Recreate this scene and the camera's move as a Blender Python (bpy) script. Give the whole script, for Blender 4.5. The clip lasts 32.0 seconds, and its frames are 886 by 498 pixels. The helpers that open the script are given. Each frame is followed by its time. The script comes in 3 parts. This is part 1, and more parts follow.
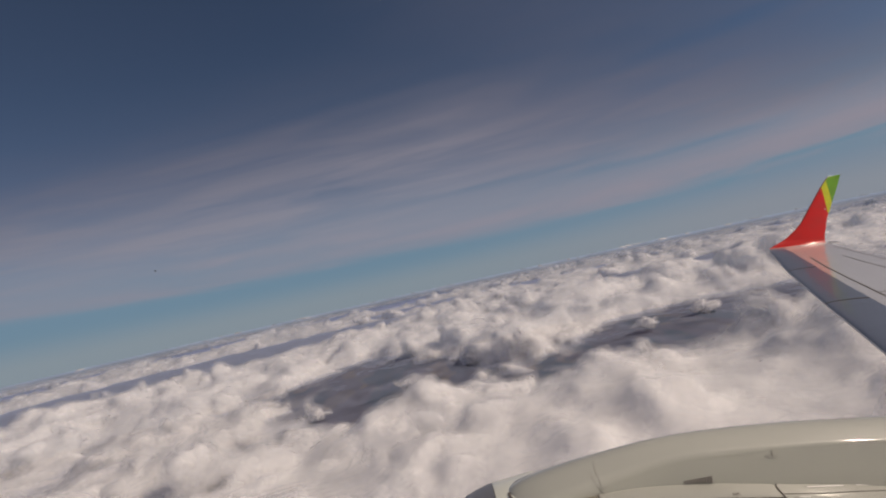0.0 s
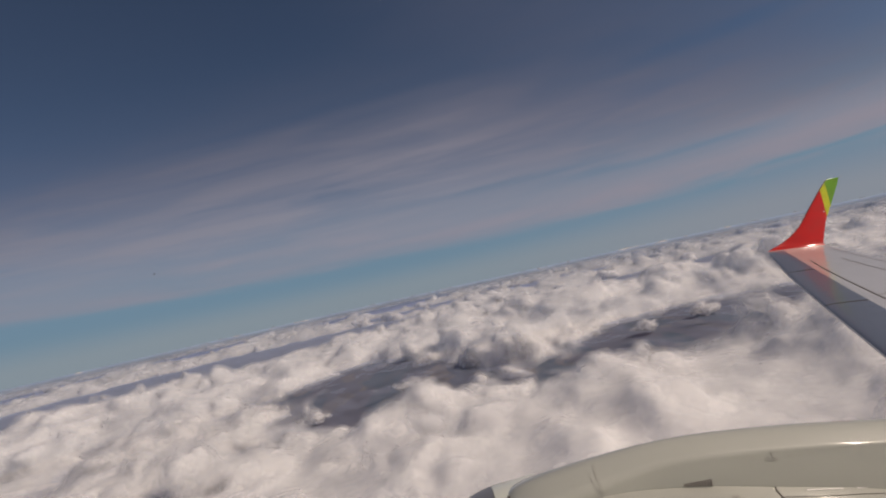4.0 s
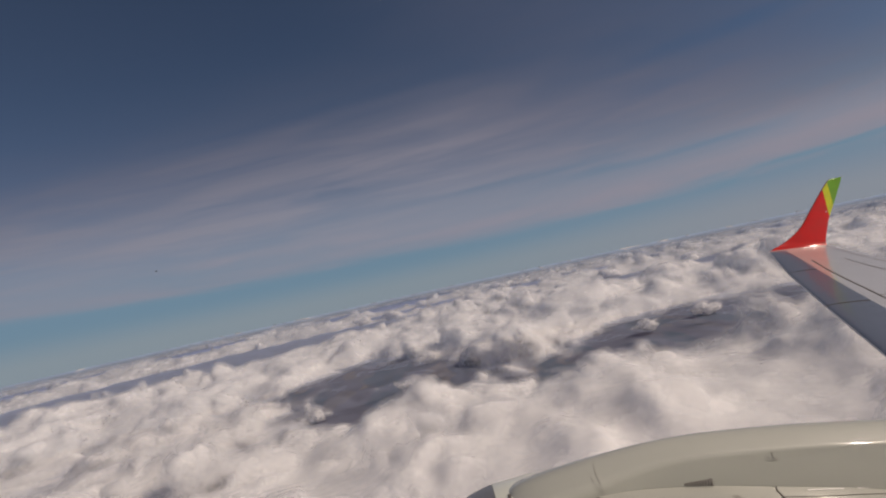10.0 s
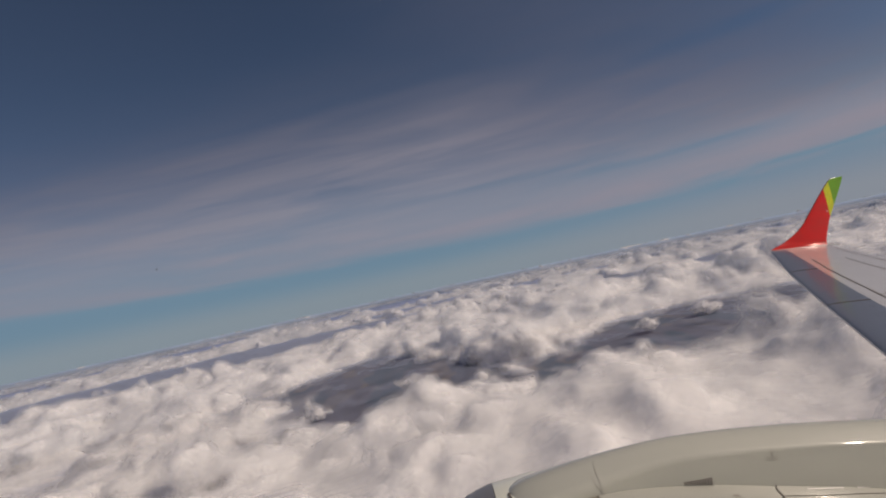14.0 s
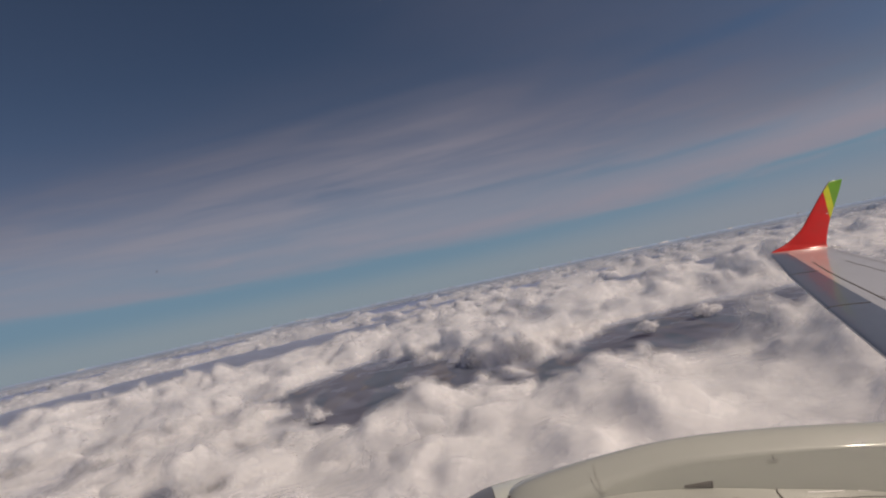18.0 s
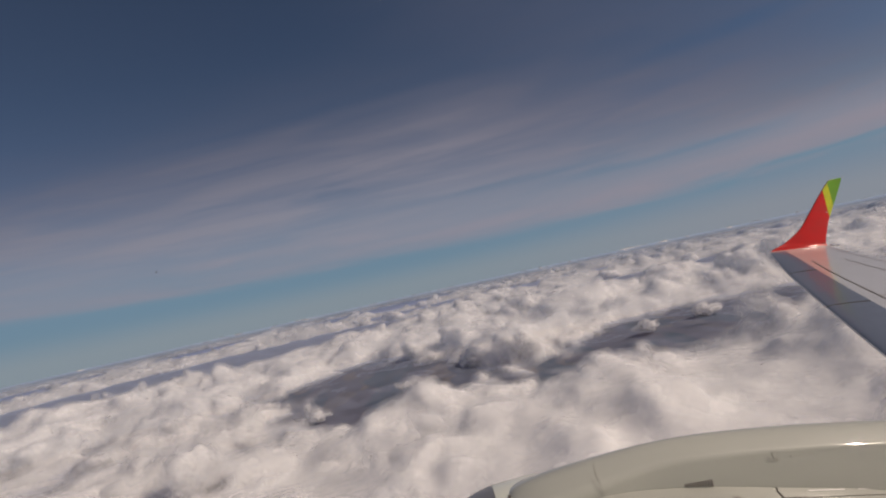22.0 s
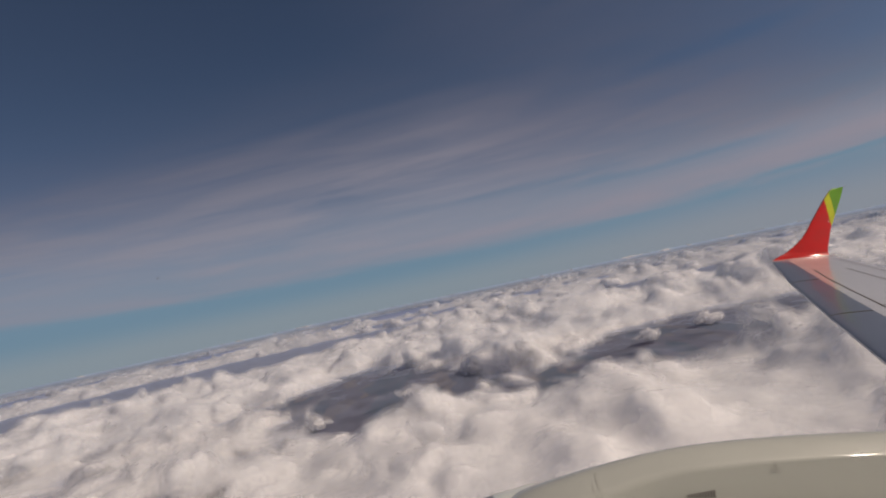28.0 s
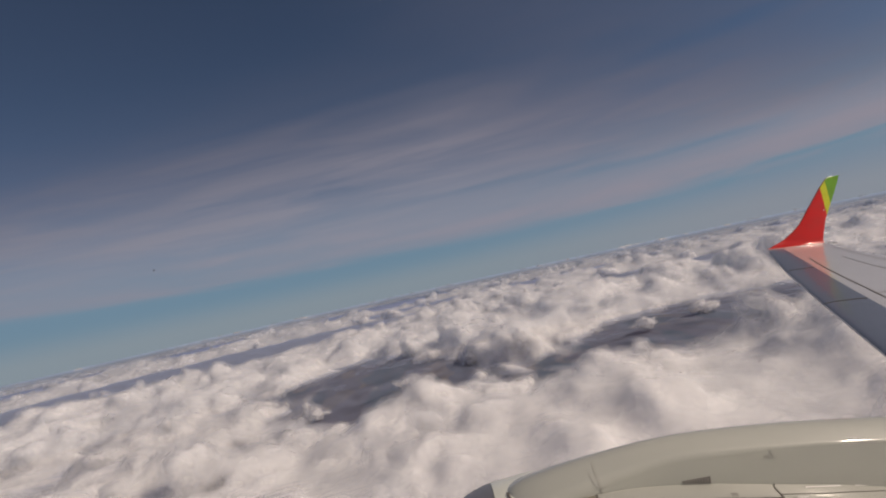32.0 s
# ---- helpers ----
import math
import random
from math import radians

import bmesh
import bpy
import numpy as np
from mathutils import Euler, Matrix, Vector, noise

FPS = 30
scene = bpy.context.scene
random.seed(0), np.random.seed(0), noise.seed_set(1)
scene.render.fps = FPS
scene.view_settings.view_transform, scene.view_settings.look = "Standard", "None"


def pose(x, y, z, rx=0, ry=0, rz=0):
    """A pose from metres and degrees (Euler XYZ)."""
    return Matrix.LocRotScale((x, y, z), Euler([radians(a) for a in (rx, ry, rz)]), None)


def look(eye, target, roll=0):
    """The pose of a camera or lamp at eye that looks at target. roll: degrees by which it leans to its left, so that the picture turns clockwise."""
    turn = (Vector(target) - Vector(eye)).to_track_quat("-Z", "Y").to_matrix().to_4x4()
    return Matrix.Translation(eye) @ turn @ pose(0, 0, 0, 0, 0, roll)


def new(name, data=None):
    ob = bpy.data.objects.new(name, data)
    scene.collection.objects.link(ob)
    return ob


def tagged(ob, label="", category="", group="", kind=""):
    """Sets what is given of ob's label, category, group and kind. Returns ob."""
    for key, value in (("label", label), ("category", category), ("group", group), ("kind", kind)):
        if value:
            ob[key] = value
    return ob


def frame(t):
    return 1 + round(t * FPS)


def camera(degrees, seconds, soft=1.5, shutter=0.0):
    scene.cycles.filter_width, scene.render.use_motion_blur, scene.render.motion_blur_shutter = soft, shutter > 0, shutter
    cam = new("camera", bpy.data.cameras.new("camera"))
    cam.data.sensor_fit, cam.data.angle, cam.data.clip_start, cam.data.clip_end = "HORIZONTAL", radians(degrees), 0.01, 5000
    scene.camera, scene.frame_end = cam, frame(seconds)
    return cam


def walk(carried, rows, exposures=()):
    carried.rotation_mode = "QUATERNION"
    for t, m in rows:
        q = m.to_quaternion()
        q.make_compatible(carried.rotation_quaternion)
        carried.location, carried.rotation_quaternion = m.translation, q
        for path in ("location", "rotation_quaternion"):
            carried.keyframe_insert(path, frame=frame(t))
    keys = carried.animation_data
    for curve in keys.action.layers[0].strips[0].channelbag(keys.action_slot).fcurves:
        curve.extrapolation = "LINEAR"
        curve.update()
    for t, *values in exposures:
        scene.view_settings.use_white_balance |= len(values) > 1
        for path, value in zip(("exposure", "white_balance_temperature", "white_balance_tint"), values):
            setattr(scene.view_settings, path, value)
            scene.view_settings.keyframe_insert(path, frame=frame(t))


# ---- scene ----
# ------------------------------------------------------------------ camera
cam = camera(81.1, 32.0, soft=2.0)
FOOT = 4.0                        # foot of the clouds over the ground
EYE = FOOT + 114.0                # eye over the ground
CLIMB, LIFT = 12.3, 3.18          # the aircraft climbs, and the view looks slightly up
AIR = look((0, 0, EYE), (0, math.cos(radians(LIFT)), EYE + math.sin(radians(LIFT))), -CLIMB) @ pose(0, 0, 0, -90)
# AIR: the aircraft's own axes at the seat: x aft, y out over the wing, z up
ROWS = [  # seconds, yaw, pitch, roll in the aircraft's axes
    (0.0, -0.11, -0.13, 0.24),
    (0.5, -0.12, -0.08, 0.31),
    (1.0, -0.15, 0.01, 0.27),
    (1.5, -0.14, 0.04, 0.24),
    (2.0, -0.17, 0.13, 0.26),
    (2.5, -0.14, 0.04, 0.24),
    (3.0, -0.14, 0.04, 0.28),
    (3.5, -0.18, 0.15, 0.29),
    (5.5, -0.17, 0.19, 0.24),
    (6.0, -0.17, 0.18, 0.22),
    (6.5, -0.13, 0.13, 0.12),
    (7.0, -0.13, 0.09, 0.11),
    (7.5, -0.09, 0.08, 0.01),
    (8.0, -0.07, 0.03, 0.05),
    (8.5, -0.06, 0.03, 0.06),
    (9.0, -0.02, 0.02, 0.03),
    (9.5, -0.02, 0.02, 0.03),
    (10.0, -0.03, 0.00, 0.05),
    (10.5, -0.01, -0.00, 0.02),
    (11.0, -0.01, 0.00, 0.01),
    (11.5, 0.00, -0.06, -0.05),
    (12.0, -0.00, -0.06, -0.03),
    (12.5, -0.00, -0.09, -0.02),
    (13.0, 0.06, -0.22, -0.11),
    (13.5, 0.05, -0.21, -0.10),
    (14.0, 0.02, -0.14, -0.05),
    (14.5, 0.00, -0.11, -0.04),
    (16.5, 0.01, 0.35, -0.14),
    (17.0, 0.03, 0.52, -0.18),
    (17.5, 0.04, 0.33, -0.16),
    (18.0, 0.02, 0.12, -0.09),
    (18.5, -0.00, -0.00, -0.00),
    (19.0, -0.00, -0.00, -0.00),
    (19.5, -0.01, 0.01, 0.02),
    (20.0, -0.02, 0.02, -0.00),
    (20.5, -0.03, -0.02, -0.05),
    (21.0, -0.02, 0.00, 0.00),
    (21.5, 0.01, -0.01, 0.01),
    (22.0, -0.02, 0.08, 0.06),
    (22.5, -0.02, 0.08, 0.06),
    (23.0, -0.01, 0.10, 0.04),
    (23.5, -0.01, 0.08, -0.01),
    (24.0, 0.00, 0.06, 0.01),
    (24.5, -0.01, 0.07, 0.04),
    (25.0, -0.03, 0.12, 0.11),
    (25.5, -0.02, 0.08, 0.06),
    (27.5, 0.03, 0.41, -0.10),
    (28.0, 0.13, 0.92, -0.19),
    (28.5, 0.20, 0.91, -0.28),
    (29.0, 0.25, 0.70, -0.28),
    (29.5, 0.23, 0.31, -0.19),
    (30.0, 0.17, -0.33, 0.18),
    (30.5, 0.11, -0.90, 0.30),
    (31.0, -0.06, -1.33, 0.31),
    (31.5, -0.17, -0.81, 0.25),
    (32.0, -0.21, -0.14, 0.14),
]
walk(cam, [(t, AIR @ pose(0, 0, 0, 90 + p, r, y)) for t, y, p, r in ROWS], exposures=[(0.0, -0.61, 7130, 13), (28.0, -0.61, 7130, 13), (29.0, -0.58, 7130, 13), (30.2, -0.55, 7130, 13), (31.0, -0.60, 7130, 13), (32.0, -0.60, 7130, 13)])

# ------------------------------------------------------------------ light
SUN = Vector((0.70, -0.20, 0.665)).normalized()
sun = new("sun", bpy.data.lights.new("sun", "SUN"))
sun.data.energy, sun.data.angle, sun.data.color = 3.62, radians(0.6), (1.0, 0.893, 0.785)
sun.matrix_world = look((0, 0, EYE), Vector((0, 0, EYE)) - SUN)

world = bpy.data.worlds.new("sky")
world.use_nodes = True
scene.world = world


class Net:
    """A short hand for node trees."""

    def __init__(self, tree):
        self.tree = tree
        tree.nodes.clear()

    def add(self, kind, **sets):
        n = self.tree.nodes.new(kind)
        for k in [k for k in sets if k in n.inputs]:
            n.inputs[k].default_value = sets.pop(k)
        if "operation" in sets:
            n.operation = sets["operation"]
        if "use_clamp" in sets:
            n.use_clamp = sets["use_clamp"]
        if "interpolation_type" in sets:
            n.interpolation_type = sets["interpolation_type"]
        if "data_type" in sets:
            n.data_type = sets["data_type"]
        if "attribute_name" in sets:
            n.attribute_name = sets["attribute_name"]
        return n

    def tie(self, a, b):
        self.tree.links.new(a, b)
        return b

    def ins(self, node, **ties):
        for k, v in ties.items():
            k = k.replace("_", " ")
            self.tree.links.new(v, node.inputs[int(k[1:])] if k[0] == "i" and k[1:].isdigit() else node.inputs[k])
        return node

    def maths(self, op, a, b=None, clamp=False):
        n = self.add("ShaderNodeMath", operation=op, use_clamp=clamp)
        for i, v in enumerate((a, b)):
            if v is None:
                continue
            if isinstance(v, (int, float)):
                n.inputs[i].default_value = v
            else:
                self.tie(v, n.inputs[i])
        return n.outputs[0]

    def span(self, v, a, b, c=0.0, d=1.0, smooth=True):
        n = self.add("ShaderNodeMapRange", interpolation_type="SMOOTHSTEP" if smooth else "LINEAR")
        for i, x in enumerate((a, b, c, d)):
            n.inputs[i + 1].default_value = x
        self.tie(v, n.inputs[0])
        return n.outputs[0]

    def mix(self, f, a, b):
        n = self.add("ShaderNodeMix", data_type="RGBA")
        for i, v in ((0, f), (6, a), (7, b)):
            if isinstance(v, (int, float)):
                n.inputs[i].default_value = v
            elif isinstance(v, tuple):
                n.inputs[i].default_value = (*v, 1)
            else:
                self.tie(v, n.inputs[i])
        return n.outputs[2]

    def noise(self, vec, scale, detail=4.0, rough=0.55, warp=0.0):
        n = self.add("ShaderNodeTexNoise", Scale=scale, Detail=detail, Roughness=rough, Distortion=warp)
        self.tie(vec, n.inputs["Vector"])
        return n.outputs["Fac"]


w = Net(world.node_tree)
sky = w.add("ShaderNodeTexSky")
sky.sky_type, sky.sun_disc = "NISHITA", False
sky.sun_elevation, sky.sun_rotation = math.asin(SUN.z), math.atan2(SUN.x, SUN.y)
sky.altitude, sky.air_density, sky.dust_density, sky.ozone_density = 3500.0, 1.0, 0.6, 3.0
co = w.add("ShaderNodeTexCoord").outputs["Generated"]
axes = w.add("ShaderNodeSeparateXYZ")
w.tie(co, axes.inputs[0])
# a high veil of cirrus in long streaks, thinning upwards, over a clear strip along the horizon
high = axes.outputs[2]
ahead = w.maths("MAXIMUM", axes.outputs[1], 0.35)
side, rise = w.maths("DIVIDE", axes.outputs[0], ahead), w.maths("DIVIDE", high, ahead)
# the streaks bow with the sky: q is the height over the horizon along one of them
off = w.maths("SUBTRACT", side, 0.15)
q = w.maths("SUBTRACT", rise, w.maths("MULTIPLY", w.maths("MULTIPLY", off, off), 0.05))
q = w.maths("SUBTRACT", q, w.maths("MULTIPLY", w.maths("MULTIPLY", w.maths("SUBTRACT", rise, 0.06), side), 0.25))
flat = w.add("ShaderNodeCombineXYZ")
w.ins(flat, X=w.maths("MULTIPLY", side, 1.1), Y=w.maths("MULTIPLY", q, 8.0))
streak = w.noise(flat.outputs[0], 1.9, 7.0, 0.58, 0.5)
broad = w.noise(flat.outputs[0], 0.75, 3.0, 0.5, 0.3)
thread = w.add("ShaderNodeCombineXYZ")
w.ins(thread, X=w.maths("MULTIPLY", side, 1.8), Y=w.maths("MULTIPLY", q, 30.0))
fibre = w.noise(thread.outputs[0], 1.7, 7.0, 0.64, 0.9)


def wisp(height, width, middle, reach, amount):
    """One long streak of the veil: its height q, its width, where it lies along the sky and how far it reaches."""
    bent = w.maths("ADD", q, w.maths("MULTIPLY", w.maths("SUBTRACT", streak, 0.5), 0.05))
    a = w.span(w.maths("ABSOLUTE", w.maths("SUBTRACT", bent, height)), 0.0, width, 1.0, 0.0)
    b = w.span(w.maths("ABSOLUTE", w.maths("SUBTRACT", side, middle)), reach * 0.35, reach, amount, 0.0)
    return w.maths("MULTIPLY", a, b)


edge = w.maths("ADD", q, w.maths("MULTIPLY", w.maths("SUBTRACT", broad, 0.5), 0.028))
cover = w.span(w.maths("ADD", edge, w.maths("MULTIPLY", w.maths("SUBTRACT", fibre, 0.5), 0.03)), 0.048, 0.072)
lean = w.maths("ADD", edge, w.maths("MULTIPLY", w.span(side, 0.05, 0.9, 0.0, 0.20, False), w.span(edge, 0.08, 0.18)))
thin = w.maths("MULTIPLY", w.span(lean, 0.24, 0.56, 1.0, 0.03), w.span(edge, 0.335, 0.385, 1.0, 0.45))
thin = w.maths("MAXIMUM", thin, w.span(side, -0.30, 0.40, 0.0, 0.34))
veil = w.maths("MULTIPLY", cover, w.span(streak, 0.33, 0.66, 0.52, 0.88))
veil = w.maths("MULTIPLY", veil, w.span(fibre, 0.30, 0.68, 0.86, 1.06))
veil = w.maths("MULTIPLY", veil, thin)
for height, width, middle, reach, amount in ((0.187, 0.020, -0.44, 0.32, 0.30), (0.085, 0.034, 0.65, 0.65, 0.32), (0.128, 0.014, 0.48, 0.30, -0.34), (0.150, 0.012, 0.20, 0.26, -0.24),
                                             (0.112, 0.018, -0.25, 0.40, 0.24), (0.088, 0.014, 0.0, 0.30, 0.22), (0.255, 0.026, 0.10, 0.40, 0.16), (0.30, 0.018, 0.55, 0.35, -0.16),
                                             (0.205, 0.016, -0.10, 0.30, -0.18), (0.062, 0.010, 0.70, 0.30, -0.4), (0.36, 0.020, -0.05, 0.32, 0.12)):
    veil = w.maths("ADD", veil, wisp(height, width, middle, reach, amount))
veil = w.maths("ADD", veil, w.maths("MULTIPLY", w.span(side, -0.1, 0.7, 0.0, 0.34), w.span(q, 0.02, 0.09, 1.0, 0.0)))
veil = w.maths("MAXIMUM", veil, 0.0, True)
low = w.span(high, 0.0, 0.055)
strip = w.mix(low, (4.1, 5.6, 7.1), (2.7, 4.9, 7.1))
clear = w.mix(w.span(high, 0.03, 0.24, 0.92, 0.0), sky.outputs[0], strip)
cirrus = w.mix(w.span(lean, 0.10, 0.46), w.mix(w.span(side, -0.2, 0.6), (4.9, 5.3, 6.95), (5.3, 5.25, 6.7)), (2.5, 2.58, 3.65))
shown = w.mix(w.maths("MULTIPLY", veil, 0.95), clear, cirrus)
shown = w.mix(w.span(axes.outputs[1], 0.15, -0.35, 0.0, 0.5), shown, (5.5, 4.85, 5.9))        # lilac fill added over the unseen rest of the sky, like thin sunlit cirrus
back = w.add("ShaderNodeBackground", Strength=0.078)
w.tie(shown, back.inputs["Color"])
w.tie(back.outputs[0], w.add("ShaderNodeOutputWorld").inputs["Surface"])


# ------------------------------------------------------------------ materials
def material(name, rough=0.5, metal=0.0, colour=(0.8, 0.8, 0.8)):
    m = bpy.data.materials.new(name)
    m.use_nodes = True
    n = Net(m.node_tree)
    p = n.add("ShaderNodeBsdfPrincipled", Roughness=rough, Metallic=metal)
    p.inputs["Base Color"].default_value = (*colour, 1)
    n.tie(p.outputs[0], n.add("ShaderNodeOutputMaterial").inputs["Surface"])
    return m, n, p


def bump(n, p, height, dist, strength=1.0):
    b = n.add("ShaderNodeBump", Strength=strength, Distance=dist)
    n.tie(height, b.inputs["Height"])
    n.tie(b.outputs[0], p.inputs["Normal"])


def paint(name, colour, rough, metal=0.0, dirt=0.25, coat=0.0, scale=1.0, dark=0.7, polish=0.05):
    """Aircraft paint: faint streaks of dirt along the airflow, slight waviness."""
    m, n, p = material(name, rough, metal, colour)
    o = n.add("ShaderNodeTexCoord").outputs["Object"]
    s = n.add("ShaderNodeMapping")
    s.inputs["Scale"].default_value = (0.35, 2.5, 2.5)
    n.tie(o, s.inputs["Vector"])
    big, small = n.noise(s.outputs[0], 2.0 * scale, 5), n.noise(o, 28.0 * scale, 4)
    f = n.maths("MULTIPLY", n.maths("ADD", n.span(big, 0.45, 0.75), n.span(small, 0.45, 0.9, 0.0, 0.3)), dirt, True)
    n.tie(n.mix(f, colour, tuple(c * dark for c in colour)), p.inputs["Base Color"])
    n.tie(n.span(small, 0.3, 0.8, rough * 0.9, rough * 1.15), p.inputs["Roughness"])
    p.inputs["Coat Weight"].default_value = coat
    p.inputs["Coat Roughness"].default_value = polish
    p.inputs["Specular IOR Level"].default_value = 0.22 if coat else 0.5
    bump(n, p, n.noise(o, 3.0, 2), 0.002, 0.3)
    return m


WHITE = paint("white_paint", (0.84, 0.865, 0.755), 0.45, 0, 0.22, 0.75)
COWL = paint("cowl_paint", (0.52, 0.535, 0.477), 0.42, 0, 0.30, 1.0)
GREY = paint("wing_grey", (0.62, 0.60, 0.565), 0.24, 0, 0.14, 0.6, polish=0.11)
SLAT = paint("slat_metal", (0.18, 0.205, 0.255), 0.45, 0.40, 0.26, 0.30, polish=0.12)
EDGE = paint("bare_edge", (0.55, 0.55, 0.55), 0.35, 0.6, 0.3)
LIP = paint("lip_metal", (0.38, 0.37, 0.37), 0.42, 0.6, 0.3)
SEAM = paint("seam", (0.11, 0.10, 0.09), 0.7)
# near-white gloss paint in place of sun glints on metal
GLINT = paint("painted_glint", (0.92, 0.91, 0.88), 0.3, 0.0, 0.1, 1.0)
MARK = paint("mark", (0.36, 0.34, 0.31), 0.6)
FAINT = paint("faint_mark", (0.42, 0.41, 0.37), 0.6, 0, 0.25, 0.6)
GRILLE = paint("grille", (0.25, 0.24, 0.22), 0.55)
# cowl paint darkened for the sill, in place of a steeper panel's shade
SILL = paint("shaded_sill_paint", (0.47, 0.48, 0.43), 0.42, 0, 0.30, 0.8)
MAROON = paint("maroon_edge", (0.16, 0.025, 0.02), 0.5)
# olive-grey for the shadow painted along the pylon's foot
FOOT_SHADE = paint("foot_shade_paint", (0.27, 0.255, 0.20), 0.65)
LINING = paint("cabin_lining", (0.32, 0.31, 0.29), 0.7)
STEEL = paint("steel", (0.7, 0.7, 0.7), 0.2, 1.0)


def livery():
    """Winglet paint: red, then a yellow band and a green tip, cut aslant."""
    m, n, p = material("winglet_paint", 0.32)
    xyz = n.add("ShaderNodeSeparateXYZ")
    o = n.add("ShaderNodeTexCoord").outputs["Object"]
    n.tie(o, xyz.inputs[0])
    # height over the slanting foot line of the band
    d = n.maths("ADD", xyz.outputs[2], n.maths("MULTIPLY", n.maths("SUBTRACT", xyz.outputs[0], 9.77), BAND[0]))
    c = n.mix(n.maths("GREATER_THAN", d, BAND[1]), (0.74, 0.018, 0.009), (0.68, 0.72, 0.03))
    c = n.mix(n.maths("GREATER_THAN", d, BAND[2]), c, (0.17, 0.42, 0.02))
    streaks = n.add("ShaderNodeMapping")
    streaks.inputs["Scale"].default_value = (0.8, 3.0, 3.5)
    n.tie(o, streaks.inputs["Vector"])
    grime = n.maths("ADD", n.span(n.noise(o, 9.0, 5), 0.5, 0.8, 0.0, 0.16), n.span(n.noise(streaks.outputs[0], 2.2, 5), 0.45, 0.75, 0.0, 0.22))
    n.tie(n.mix(grime, c, (0.12, 0.08, 0.05)), p.inputs["Base Color"])
    p.inputs["Coat Weight"].default_value = 1.0
    p.inputs["Coat Roughness"].default_value = 0.075
    p.inputs["Specular IOR Level"].default_value = 0.2
    return m


BAND = (6.5, 0.75, 2.0)
LIVERY = livery()


def cloud_material():
    """Dense mist: soft scattering with a fine uneven grain."""
    m, n, p = material("cloud", 1.0, 0.0, (0.96, 0.96, 0.96))
    p.inputs["Specular IOR Level"].default_value = 0.0
    p.inputs["Subsurface Weight"].default_value = 1.0
    p.inputs["Subsurface Radius"].default_value = (1.0, 1.0, 1.0)
    p.inputs["Subsurface Scale"].default_value = 22.0
    g = n.add("ShaderNodeNewGeometry").outputs["Position"]
    bump(n, p, n.noise(g, 0.08, 3.0, 0.5), 0.6)
    return m


CLOUD = cloud_material()


def mist_material():
    """The thin outer mist of a cloud: patchy and see-through, the outer shells thinner."""
    m = bpy.data.materials.new("mist")
    m.use_nodes = True
    n = Net(m.node_tree)
    g = n.add("ShaderNodeNewGeometry").outputs["Position"]
    thick = n.add("ShaderNodeAttribute", attribute_name="thick").outputs["Fac"]
    patch = n.span(n.noise(g, 0.055, 4.0, 0.5, 0.1), 0.18, 0.78)
    d, t = n.add("ShaderNodeBsdfDiffuse"), n.add("ShaderNodeBsdfTranslucent")
    d.inputs[0].default_value = t.inputs[0].default_value = (0.96, 0.96, 0.96, 1)
    lit, mixed = n.add("ShaderNodeMixShader", Fac=0.4), n.add("ShaderNodeMixShader")
    n.tie(d.outputs[0], lit.inputs[1])
    n.tie(t.outputs[0], lit.inputs[2])
    n.tie(n.maths("MULTIPLY", patch, thick), mixed.inputs[0])
    n.tie(n.add("ShaderNodeBsdfTransparent").outputs[0], mixed.inputs[1])
    n.tie(lit.outputs[0], mixed.inputs[2])
    n.tie(mixed.outputs[0], n.add("ShaderNodeOutputMaterial").inputs["Surface"])
    return m


MIST = mist_material()


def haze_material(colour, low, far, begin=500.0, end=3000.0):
    """Haze painted as a see-through sheet, more opaque with distance. low: over the near land; far: the share it hides
    far off.
    """
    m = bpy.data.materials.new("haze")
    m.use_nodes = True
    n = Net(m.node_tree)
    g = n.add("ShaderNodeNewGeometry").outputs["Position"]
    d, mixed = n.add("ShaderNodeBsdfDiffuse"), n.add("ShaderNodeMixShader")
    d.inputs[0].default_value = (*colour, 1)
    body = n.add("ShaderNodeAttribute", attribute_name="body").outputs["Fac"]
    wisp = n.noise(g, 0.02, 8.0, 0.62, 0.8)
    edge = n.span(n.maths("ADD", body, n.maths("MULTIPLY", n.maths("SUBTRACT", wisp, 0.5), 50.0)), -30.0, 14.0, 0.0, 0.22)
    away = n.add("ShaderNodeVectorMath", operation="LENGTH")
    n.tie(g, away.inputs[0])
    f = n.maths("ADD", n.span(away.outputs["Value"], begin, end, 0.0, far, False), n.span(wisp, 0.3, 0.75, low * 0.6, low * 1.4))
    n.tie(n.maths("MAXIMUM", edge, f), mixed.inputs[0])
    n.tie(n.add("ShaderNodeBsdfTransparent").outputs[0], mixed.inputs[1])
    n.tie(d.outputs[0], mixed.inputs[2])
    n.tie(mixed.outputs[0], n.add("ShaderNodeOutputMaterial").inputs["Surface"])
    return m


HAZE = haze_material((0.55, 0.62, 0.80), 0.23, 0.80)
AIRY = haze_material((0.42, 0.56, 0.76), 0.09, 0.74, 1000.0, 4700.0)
scene.cycles.transparent_max_bounces = 48


